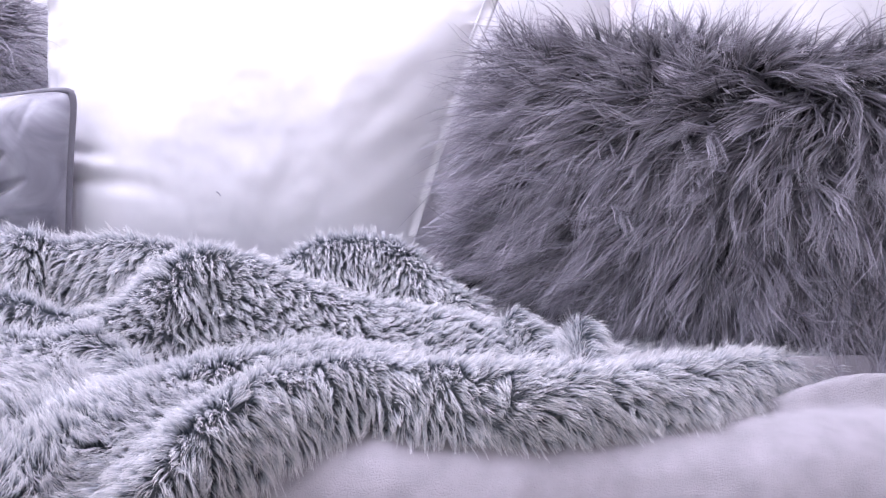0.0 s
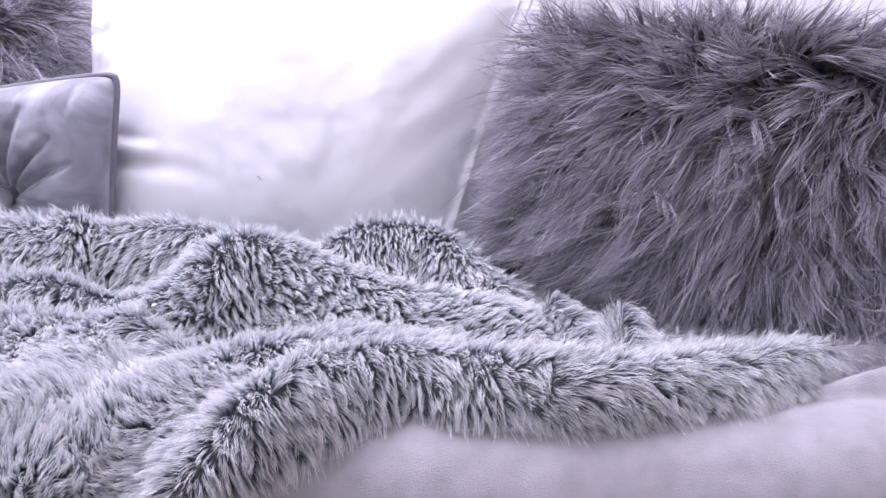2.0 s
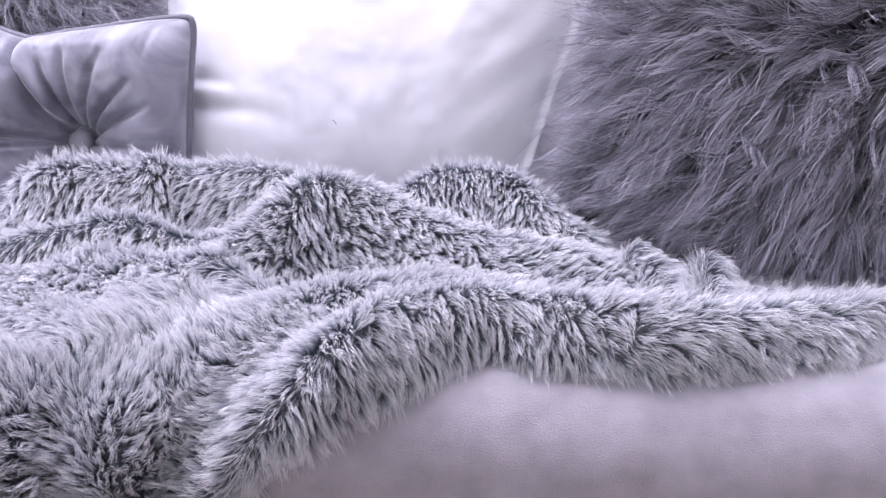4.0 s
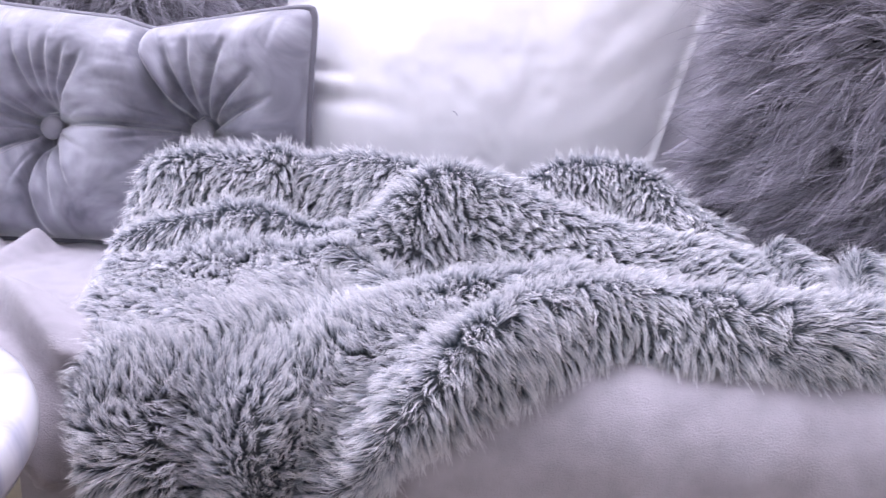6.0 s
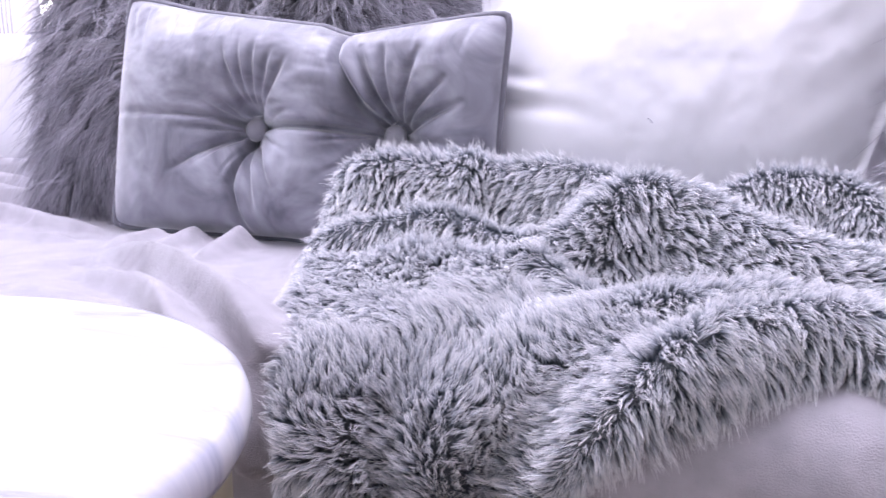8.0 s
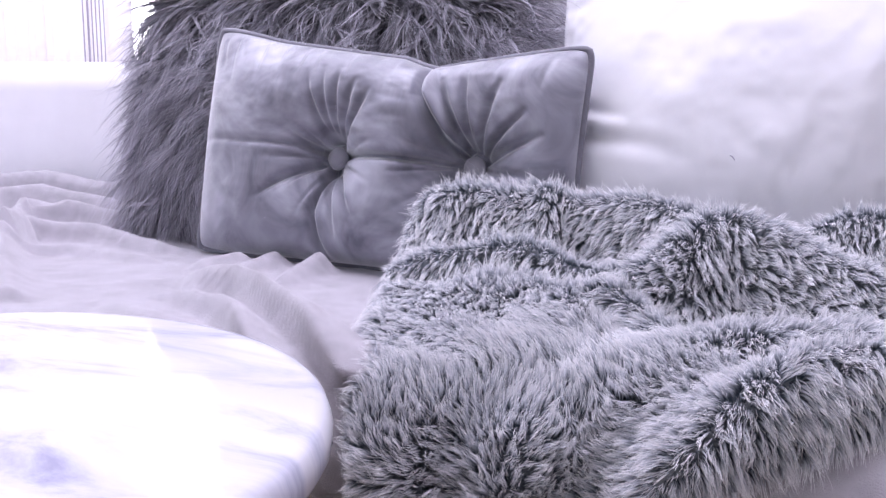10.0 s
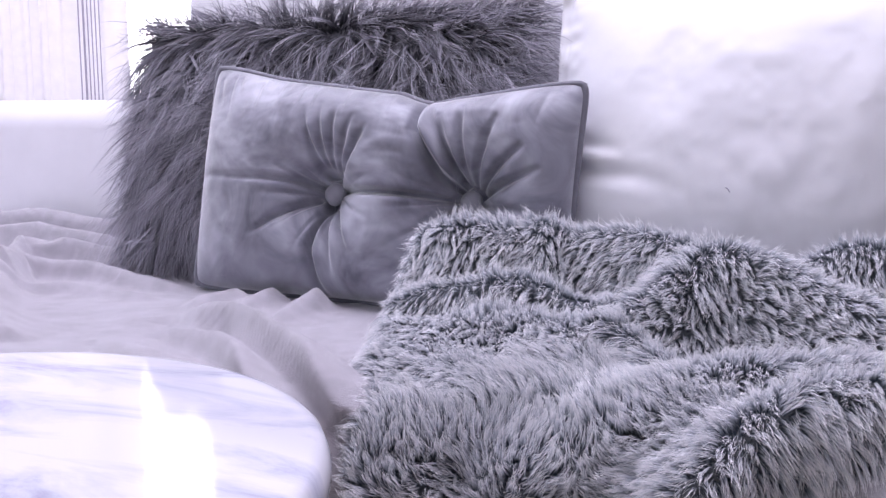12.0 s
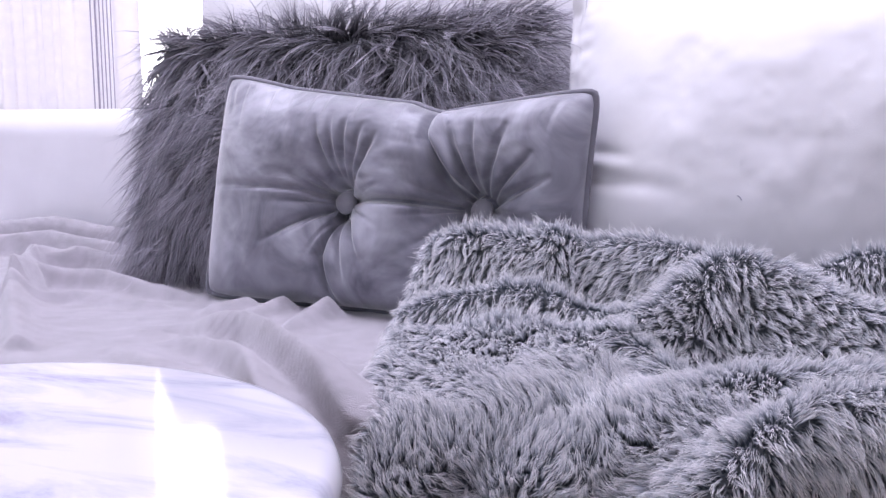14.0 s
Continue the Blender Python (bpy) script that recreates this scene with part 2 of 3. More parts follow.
def over_seat(x, q, lift):
    """A point on cloth that lies on the seat and hangs over its front: q runs back from the front, lift stands off it."""
    a = np.clip((LIP - q) / BEND, 0, math.pi / 2)
    drop = np.maximum(LIP - q - BEND * math.pi / 2, 0)
    y = np.where(q > LIP, q, LIP - BEND * np.sin(a))
    z = SEAT - BEND + BEND * np.cos(a) - drop
    return np.stack([x, y - np.sin(a) * lift, z + np.cos(a) * lift], -1)


# ---- the room ----
def wall(name, bm):
    return tagged(part(name, bm, WALL_PAINT, smooth=False), "plain white painted wall", "wall", kind="structure")


tagged(part("floor", box(-3.6, 2.6, -2.5, 3.1, -0.1, 0), FLOOR_WOOD, smooth=False), "brown wooden floor below the sofa", "floor", kind="structure")
# the hole over the sofa is unseen, added to go with the overhead lamp
ceil = bmesh.new()
for x0, x1, y0, y1 in ((-3.6, 2.6, -2.5, 0.7), (-3.6, 2.6, 2.2, 3.1), (-3.6, -1.75, 0.7, 2.2), (0.65, 2.6, 0.7, 2.2)):
    piece = box(x0, x1, y0, y1, 2.6, 2.7)
    me = bpy.data.meshes.new("tmp")
    piece.to_mesh(me)
    piece.free()
    ceil.from_mesh(me)
    bpy.data.meshes.remove(me)
tagged(part("ceiling", ceil, WALL_PAINT, smooth=False), "white ceiling with an unseen opening added for the overhead lamp", "ceiling", kind="structure")
# the gap between these west pieces is unseen, added for the side lamp
wall("wall_west_low", box(-3.7, -3.6, -2.5, 3.1, 0, 0.7))
wall("wall_west_high", box(-3.7, -3.6, -2.5, 3.1, 2.35, 2.7))
wall("wall_west_south", box(-3.7, -3.6, -2.5, -0.9, 0.7, 2.35))
wall("wall_west_north", box(-3.7, -3.6, 1.3, 3.1, 0.7, 2.35))
wall("wall_east", box(2.6, 2.7, -2.5, 3.1, 0, 2.7))
wall("wall_south_low", box(-3.6, 2.6, -2.5, -2.4, 0, 0.75))
wall("wall_south_high", box(-3.6, 2.6, -2.5, -2.4, 2.35, 2.7))
wall("wall_south_west", box(-3.6, -1.95, -2.5, -2.4, 0.75, 2.35))
wall("wall_south_east", box(0.75, 2.6, -2.5, -2.4, 0.75, 2.35))
wall("wall_north_low", box(-3.6, -1.98, 3.0, 3.1, 0, 0.35))
wall("wall_north_high", box(-3.6, -1.98, 3.0, 3.1, 2.55, 2.7))
wall("wall_north_east", box(-1.98, 2.6, 3.0, 3.1, 0, 2.7))
tagged(part("backdrop", box(-5.2, 0.2, 4.2, 4.25, -0.4, 3.6), BRIGHT_DAY, smooth=False), "glaring white daylight outside the window", "backdrop", kind="structure")

window = tagged(new("window_1"), "tall bright window with a blue-grey frame and vertical blinds", "window", kind="structure")
part("window_frame", box(-2.0, -1.98, 2.96, 3.06, 0.35, 2.55, 0.006), FRAME_PAINT, window)
part("window_frame", box(-3.6, -3.55, 2.96, 3.06, 0.35, 2.55, 0.006), FRAME_PAINT, window)
part("window_frame", box(-3.55, -2.0, 2.96, 3.06, 2.50, 2.55, 0.006), FRAME_PAINT, window)
part("window_sill", box(-3.6, -1.98, 2.90, 3.06, 0.33, 0.37, 0.006), FRAME_PAINT, window)
for x, w, cloth in ((-2.62, 0.0012, SHEER), (-2.535, 0.0012, SHEER), (-2.458, 0.0012, SHEER), (-2.325, 0.003, SLAT_CLOTH), (-2.305, 0.006, SLAT_CLOTH), (-2.288, 0.0025, SLAT_CLOTH), (-2.272, 0.0025, SLAT_CLOTH), (-2.256, 0.0025, SLAT_CLOTH), (-2.240, 0.002, SLAT_CLOTH)):
    part("slat", box(x - w / 2, x + w / 2, 2.80, 2.804, 0.37, 2.3, 0.0004, 1), cloth, window, smooth=False)

sheer_tree = SHEER.node_tree
light_through = node(sheer_tree, "ShaderNodeBsdfTranslucent", Color=(0.86, 0.84, 0.9, 1))
blend = node(sheer_tree, "ShaderNodeMixShader", Fac=0.03)
sheer_tree.links.new(sheer_tree.nodes["Principled BSDF"].outputs[0], blend.inputs[1])
sheer_tree.links.new(light_through.outputs[0], blend.inputs[2])
sheer_tree.links.new(blend.outputs[0], sheer_tree.nodes["Material Output"].inputs[0])
cx, cz = np.meshgrid(np.linspace(-3.5, -2.18, 260), np.linspace(0.1, 2.3, 6), indexing="ij")
cy = 2.88 + 0.02 * np.sin(cx * 70) + 0.012 * np.sin(cx * 31 + 1)
drape = mesh_object("curtain", np.stack([cx, cy, cz], -1).reshape(-1, 3), grid_faces(260, 6), SHEER)
tagged(drape, "sheer white curtain glowing with daylight before the window", "curtain")
pole = part("curtain_rod", tube([(-3.6 + 0.1 * k, 2.86, 2.31) for k in range(17)], 0.012), FRAME_PAINT)
tagged(pole, "slim grey metal curtain rod over the window", "curtain rod")

# ---- the sofa ----
sofa = tagged(new("sofa"), "long white upholstered sofa with a low back", "sofa")
part("base", box(-1.9, 1.1, 0.93, 1.85, 0.06, 0.30, 0.03), SOFA_CLOTH, sofa)
part("seat_cushion", box(-1.85, 1.05, 0.915, 1.62, 0.29, 0.442, 0.06, 6), SOFA_CLOTH, sofa)
part("backrest", box(-1.9, 1.1, 1.60, 1.86, 0.25, 0.70, 0.05, 6), SOFA_CLOTH, sofa)
part("armrest", box(1.05, 1.25, 0.93, 1.86, 0.06, 0.62, 0.05, 6), SOFA_CLOTH, sofa)
for x in (-1.8, 1.0):
    for y in (1.0, 1.78):
        part("leg", box(x - 0.03, x + 0.03, y - 0.03, y + 0.03, 0.0, 0.07, 0.004), FLOOR_WOOD, sofa)


def cushion_shape(w, h, d, n=70, m=56, pinch=0.045, power=2.6, seed=1, lump=0.004, dents=None, flange=0.0, sag=0.0, shear=0.0, soft=0.5, corner=0.0):
    """Front and back of a stuffed cushion that stands on its lower edge: verts, faces and its rim."""
    u, v = np.meshgrid(np.linspace(-1, 1, n), np.linspace(-1, 1, m), indexing="ij")
    x = w / 2 * u * (1 - pinch * (1 - v**2)) * (1 - corner * v**14)
    z = h / 2 * (v * (1 - pinch * (1 - u**2)) * (1 - corner * w / h * u**14) + 1) - sag * np.maximum(v, 0) * np.interp(u, (-1, -0.6, 0.1, 0.2, 0.26, 0.4, 1), (0, 0.55, 1.05, 1.3, 1.4, 1.2, 0.5))
    x = x + shear * v * np.maximum(u, 0)
    ui, vi = np.clip(np.abs(u) / (1 - flange), 0, 1), np.clip(np.abs(v) / (1 - flange), 0, 1)
    fat = ((1 - ui**power) * (1 - vi**power)) ** soft
    thick = d / 2 * fat + 0.003
    lumps = lump * fat * fbm(u * 3 + seed, v * 2.4 + seed, seed, 4)
    lumps = lumps + (flange > 0) * (1 - np.minimum(fat * 3, 1)) * 0.004 * fbm(u * 9 + 3, v * 9, seed + 30, 2)
    front = -thick - lumps - (dents(x, z, fat) if dents else 0)
    verts = np.concatenate([np.stack([x, front, z], -1).reshape(-1, 3), np.stack([x, thick, z], -1).reshape(-1, 3)])
    faces = grid_faces(n, m) + grid_faces(n, m, flip=True, offset=n * m)
    edge = [(i, 0) for i in range(n)] + [(n - 1, j) for j in range(1, m)] + [(i, m - 1) for i in range(n - 2, -1, -1)] + [(0, j) for j in range(m - 2, 0, -1)]
    ring = [i * m + j for i, j in edge]
    for a, b in zip(ring, ring[1:] + ring[:1]):
        faces.append([b, a, a + n * m, b + n * m])
    rim = [(x[i, j], 0.0, z[i, j]) for i, j in edge]
    return verts, faces, rim, (x, front, z, fat)


def white_dents(x, z, fat):
    """Creases of a plump cotton pillow: a pair from the side, more at the other lower corner."""
    out = -0.006 * ridge(x, z, [(-0.24, 0.205, 0.8), (-0.20, 0.20, 1.0), (-0.14, 0.185, 0.2)], 0.008)
    out += -0.006 * ridge(x, z, [(-0.24, 0.165, 0.7), (-0.18, 0.165, 1.0), (-0.09, 0.150, 0.3)], 0.010)
    out += 0.005 * ridge(x, z, [(-0.24, 0.185, 0.8), (-0.15, 0.175, 0.6)], 0.012)
    for k in range(9):
        a = 0.15 + 0.13 * k
        out += 0.0013 * (-1) ** k * ridge(x, z, [(0.20, 0.04 + 0.035 * k, 1.0), (0.18 - 0.08 * math.cos(a * 0.6), 0.02 + 0.03 * k - 0.03 * math.sin(a), 0.1)], 0.012)
    return out * np.minimum(fat * 2.5, 1)


def pillow(name, label, place, w, h, d, mat, **kw):
    thing = tagged(new(name), label, "pillow")
    thing.matrix_world = place
    verts, faces, rim, front = cushion_shape(w, h, d, **kw)
    mesh_object("cover", verts, faces, mat, thing)
    return thing, rim, front


def lean(x, y, z, back, turn=0, roll=0):
    return pose(x, y, z, -back, roll, turn)


# back cushions of the sofa, then the big pillow before them
for k, (x, w, t) in enumerate(((-0.755, 0.42, 3), (-0.38, 0.46, -2), (0.12, 0.52, 1), (0.66, 0.54, -2))):
    thing, _, _ = pillow("back_cushion", "plump white cotton back cushion along the sofa", lean(x, 1.52, 0.45, 10, t), w, 0.52, 0.17, WHITE_COTTON, seed=20 + k, lump=0.005, power=3.5)
    tagged(thing, group="back cushions of the sofa")
big, rim, _ = pillow("square_pillow", "large white cotton pillow with a flat hemmed edge", lean(-0.097, 1.325, 0.445, 15, 0, 0.5), 0.468, 0.415, 0.13, WHITE_COTTON, n=150, m=120, seed=5, lump=0.003, shear=0.07, dents=white_dents, flange=0.05, power=2.6, pinch=0.03, soft=0.85, corner=0.01)
part("seam", tube([(x * 0.93, y - 0.004, 0.2075 + (z - 0.2075) * 0.93) for x, y, z in rim], 0.0012, 5, True), WHITE_COTTON, big)

part("thread", tube([(-0.022 + 0.0016 * k, -0.0715 + 0.0002 * k, 0.143 - 0.0005 * k * k) for k in range(4)], 0.0006, 5), SLAT_CLOTH, big, "tiny loose dark thread")

# ---- the buttoned velvet cushion ----
VW, VH = 0.484, 0.284
BUTTONS = ((-0.050, 0.126), (0.118, 0.127))


def velvet_dents(x, z, fat):
    """Hollows round the buttons, with creases that run out from them like rays, and puffed cloth between."""
    out = 0
    for k, (bx, bz) in enumerate(BUTTONS):
        r = np.hypot(x - bx, z - bz) + 1e-6
        a = np.arctan2(z - bz, x - bx)
        out = out - 0.022 * np.exp(-((r / 0.026) ** 1.3)) - 0.019 * np.exp(-((r / 0.07) ** 2))
        fine = np.sin(4.5 * a + 1.3 * k + 2.0 * np.cos(a + k))
        out = out - 0.0026 * np.exp(-((fine / 0.3) ** 2)) * np.exp(-(((r - 0.030) / 0.032) ** 2))
    (ax, az), (cx, cz) = BUTTONS
    out = out - 0.008 * ridge(x, z, [(ax, az + 0.003, 1), (cx, cz, 1)], 0.0042)
    out = out - 0.006 * ridge(x, z, [(-0.23, 0.137, 0.1), (ax - 0.04, az + 0.012, 0.8), (ax, az, 1)], 0.0045)
    out = out - 0.006 * ridge(x, z, [(cx, cz, 1), (0.20, 0.115, 0.2)], 0.0045)
    out = out - 0.012 * ridge(x, z, [(ax, az, 1), (ax - 0.010, 0.06, 0.9), (ax - 0.004, 0.03, 0.7), (ax + 0.008, 0.005, 0.3)], 0.0045)
    for dx, dz in ((-0.030, 0.095), (-0.010, 0.10), (0.012, 0.10), (0.035, 0.085), (0.055, 0.075), (-0.085, -0.055), (-0.06, 0.03), (0.045, -0.07), (0.022, -0.10)):
        out = out - 0.007 * ridge(x, z, [(ax + dx * 0.2, az + dz * 0.2, 1), (ax + dx * 0.6, az + dz * 0.55, 0.8), (ax + dx, az + dz, 0.1)], 0.0042)
    for dx, dz in ((-0.050, 0.12), (-0.030, 0.09), (-0.005, 0.10), (0.035, 0.09), (0.065, 0.06), (0.085, 0.035), (-0.04, -0.03)):
        out = out - 0.008 * ridge(x, z, [(cx + dx * 0.2, cz + dz * 0.2, 1), (cx + dx * 0.6, cz + dz * 0.6, 0.8), (cx + dx, cz + dz, 0.2)], 0.0042)
    # the deep tuck from the dip in the top edge, and the gathers along that edge
    out = out - 0.012 * ridge(x, z, [(cx - 0.058, 0.25, 0.9), (cx - 0.055, 0.20, 1), (cx - 0.03, 0.155, 1), (cx, cz, 1)], 0.005)
    out = out + 0.006 * ridge(x, z, [(cx - 0.046, 0.245, 0.6), (cx - 0.042, 0.20, 1), (cx - 0.018, 0.155, 0.6)], 0.006)
    for k in range(26):
        gx = -0.22 + 0.0175 * k + 0.006 * math.sin(2.7 * k)
        out = out - 0.0022 * ridge(x, z, [(gx, 0.262, 1.0), (gx + 0.25 * (0.03 - gx) * 0.2, 0.225 - 0.02 * math.sin(1.9 * k), 0.05)], 0.0035)
    out = out + 0.0005 * fbm(x * 40 + 5, z * 18, 44, 2)
    return 2.1 * out * np.minimum(fat * 1.5, 1)


velvet = tagged(new("buttoned_cushion"), "grey velvet lumbar cushion with two sunk buttons and piped edge", "cushion")
velvet.matrix_world = lean(-0.518, 1.278, 0.454, 12, 0, 1.1)
verts, faces, rim, (vx, vf, vz, _) = cushion_shape(VW, VH, 0.165, n=300, m=180, seed=9, lump=0.004, dents=velvet_dents, power=2.3, pinch=0.016, sag=0.032, corner=0.018)
mesh_object("cover", verts, faces, VELVET, velvet)
part("piping", tube([(x, y - 0.004, z) for x, y, z in rim[::3]], 0.0045, 8, True), PIPING, velvet, "dark velvet piping cord")
for bx, bz in BUTTONS:
    depth = vf[np.hypot(vx - bx, vz - bz) < 0.015].mean()
    bm = lathe([(0.004, -0.006), (0.0115, -0.005), (0.0138, 0.0), (0.0125, 0.004), (0.008, 0.0068), (0.002, 0.008)], 32)
    bmesh.ops.rotate(bm, cent=(0, 0, 0), matrix=Matrix.Rotation(radians(90), 3, "X"), verts=bm.verts)
    bmesh.ops.translate(bm, vec=(bx, depth - 0.013, bz), verts=bm.verts)
    part("button", bm, BUTTON_CLOTH, velvet, "round velvet-covered button")


# ---- long-haired cushions ----
def fur_cushion(label, hair, m, w, h, d, count, seed, swirl, crown, hang, wander):
    thing = tagged(new("fur_cushion"), label, "cushion", group="long-haired cushions")
    thing.matrix_world = m
    verts, faces, _, (x, f, z, fat) = cushion_shape(w, h, d, seed=seed, lump=0.006, power=2.4)
    mesh_object("cover", verts, faces, FUR_BACKING, thing, "dark woven backing under the hair")
    rng = np.random.RandomState(seed)
    n, k = x.shape
    gu, gv = rng.uniform(0, n - 1.001, count), rng.uniform(0, k - 1.001, count)
    i, j = gu.astype(int), gv.astype(int)
    a, b = (gu - i)[:, None], (gv - j)[:, None]
    grid = np.stack([x, f, z], -1)
    p00, p10, p01 = grid[i, j], grid[i + 1, j], grid[i, j + 1]
    root = p00 + a * (p10 - p00) + b * (p01 - p00)
    normal = unit(np.cross(p10 - p00, p01 - p00))
    normal *= np.where(normal[:, 1:2] > 0, -1, 1)
    rx, rz = root[:, 0] / w, root[:, 2] / h
    normal = unit(normal + np.stack([np.sign(rx) * np.abs(rx * 2) ** 6, np.zeros(count), np.where(rz > 0.5, 1, -1) * np.abs(rz * 2 - 1) ** 6], -1) * 0.8)
    # the lie of the hair: out from a crown and down, in locks that wander and curl
    s = swirl
    rim = np.clip(np.maximum(np.abs(rx) * 2, np.abs(rz * 2 - 1)), 0, 1) ** 3
    angle = wander * fbm(rx * 3.0 + s, rz * 2.2 + s, seed + 3, 3) * (1 - 0.7 * rim) + 0.2 * rng.normal(size=count)
    out_x, out_z = (rx - crown) * 2.0, (rz - 0.62) * 1.1 - 0.10 - np.interp(rx, (-0.5, -0.25, 0.5), hang)
    up = np.clip((rz - 0.84) / 0.12, 0, 1)
    out_z = out_z * (1 - up) + 0.8 * up
    flow = np.stack([out_x * np.cos(angle) - out_z * np.sin(angle), np.zeros(count), out_x * np.sin(angle) + out_z * np.cos(angle)], -1)
    flow = unit(flow)
    cell = 0.0054
    jx, jz = root[:, 0] + 0.010 * grid_noise(root[:, 0] * 40, root[:, 2] * 40, seed + 7), root[:, 2] + 0.010 * grid_noise(root[:, 0] * 40 + 9, root[:, 2] * 40, seed + 8)
    key = (np.floor(jx / cell) + 500).astype(int) * 1000 + (np.floor(jz / cell) + 500).astype(int)
    _, lock = np.unique(key, return_inverse=True)
    tally = np.bincount(lock)[:, None]
    mean = lambda q: np.stack([np.bincount(lock, q[:, c]) for c in range(3)], -1) / tally
    lock_root, lock_flow = mean(root)[lock], unit(mean(flow) + 0.6 * np.clip(rng.normal(size=(len(tally), 3)), -1.6, 1.6))[lock]
    size = rng.uniform(0.7, 1.25, len(tally))[lock]
    length = 0.078 * size * rng.uniform(0.75, 1.1, count)
    direct = unit(0.3 * flow + 0.7 * lock_flow)
    sway, phase = (0.003 + 0.020 * rng.rand(len(tally)) ** 2)[lock], rng.uniform(0, 6.3, len(tally))[lock]
    curl = rng.uniform(5.0, 10.0, len(tally))[lock]
    high = rng.uniform(0.55, 1.25, len(tally))[lock][:, None]
    across = unit(np.cross(direct, normal))
    stations = 7
    paths = np.empty((count, stations, 3))
    for q, t in enumerate(np.linspace(0, 1, stations)):
        core = lock_root + (root - lock_root) * (1 - 0.9 * t**0.6)
        lift = normal * high * (0.62 * t - 0.42 * t * t)
        paths[:, q] = core + length[:, None] * (lift + direct * (0.25 * t + 0.65 * t * t)) + across * (sway * np.sin(phase + curl * t) * t)[:, None]
        paths[:, q, 2] -= 0.024 * t * t * (length / 0.07)
    # single pale guard hairs that lie on top and curl
    pick = rng.choice(count, count // 18, replace=False)
    t = np.linspace(0, 1, stations)[None, :, None]
    bend = np.sin(rng.uniform(0, 6.3, (len(pick), 1, 1)) + rng.uniform(3, 9, (len(pick), 1, 1)) * t) * t * rng.uniform(0.003, 0.016, (len(pick), 1, 1))
    guard = paths[pick] + across[pick][:, None] * bend + normal[pick][:, None] * (0.012 * np.sin(2.2 * t)) + direct[pick][:, None] * 0.018 * t
    strands("guard_hair", thing, hair, guard, rng.uniform(0.0005, 0.0009, len(pick)), rng, "pale single hairs", rng.uniform(0.5, 1.0, len(pick)))
    pale = rng.rand(len(tally)) ** 1.5
    strands("fur", thing, hair, paths, rng.uniform(0.00042, 0.00085, count), rng, "long grey-brown faux fur hair", pale[lock])
    return thing


fur_cushion("mid grey long-haired faux fur cushion behind the velvet cushion", MID_FUR, lean(-0.657, 1.395, 0.455, 12, 0, -1.2), 0.58, 0.355, 0.15, 38000, 31, 1.7, 0.05, (6.0, 2.0, 0.0), 0.8)
fur_cushion("dark grey long-haired faux fur cushion on the throw's end", LONG_FUR, lean(0.455, 1.145, 0.45, 16, -24, 3), 0.65, 0.29, 0.17, 74000, 52, 4.1, -0.06, (0.0, 0.05, 0.5), 1.7)

# ---- plush blanket over the seat ----
BLANKET_FOLDS = (
    # the long folds that run under the throw
    ([(-0.65, 1.095, 0.005), (-0.595, 1.061, 0.013), (-0.546, 1.046, 0.018), (-0.471, 0.988, 0.018), (-0.416, 0.958, 0.016), (-0.359, 0.92, 0.010)], 0.034, 0.006),
    ([(-0.62, 1.045, 0.005), (-0.535, 1.0, 0.011), (-0.46, 0.94, 0.012), (-0.40, 0.895, 0.010), (-0.37, 0.84, 0.006)], 0.024, 0.006),
    ([(-0.66, 1.0, 0.004), (-0.56, 0.94, 0.008), (-0.48, 0.86, 0.007)], 0.03, 0.012),
    # the turned-up corner and the wrinkles behind it
    ([(-0.78, 0.985, 0.006), (-0.93, 1.12, 0.013), (-1.06, 1.25, 0.016), (-1.15, 1.36, 0.012), (-1.12, 1.40, 0.008)], 0.022, 0.010),
    ([(-1.02, 1.21, 0.008), (-1.03, 1.265, 0.012), (-0.93, 1.285, 0.010), (-0.80, 1.26, 0.005)], 0.022, 0.007),
    ([(-0.99, 1.16, 0.004), (-0.90, 1.20, 0.006), (-0.78, 1.19, 0.004)], 0.02, 0.008),
    ([(-1.13, 1.36, 0.010), (-1.08, 1.41, 0.014), (-0.96, 1.40, 0.009)], 0.02, 0.008),
    ([(-1.36, 1.47, 0.014), (-1.25, 1.51, 0.018), (-1.10, 1.50, 0.012), (-1.0, 1.48, 0.008)], 0.018, 0.009),
    ([(-1.42, 1.53, 0.020), (-1.28, 1.555, 0.026), (-1.10, 1.555, 0.018)], 0.018, 0.009),
    ([(-0.69, 1.19, 0.005), (-0.66, 1.215, 0.007)], 0.016, 0.012),
    ([(-0.63, 1.18, 0.005), (-0.62, 1.23, 0.008)], 0.016, 0.012),
    ([(-0.56, 1.16, 0.006), (-0.555, 1.22, 0.010)], 0.016, 0.012),
    ([(0.32, 0.995, 0.004), (0.37, 1.02, 0.012), (0.44, 1.030, 0.011), (0.56, 1.022, 0.012)], 0.022, 0.006),
    ([(0.38, 0.985, 0.004), (0.43, 0.99, 0.009), (0.50, 0.975, 0.011), (0.60, 0.95, 0.010)], 0.022, 0.006),
)


def blanket_lift(x, q):
    lift = 0.004 + 0.0025 * fbm(x * 9, q * 9, 61) + 0.0012 * fbm(x * 40, q * 40, 65, 2)
    for line, wide, front in BLANKET_FOLDS:
        lift = lift + 2.4 * ridge(x, q, line, wide, front)
    return np.maximum(lift, 0.003)


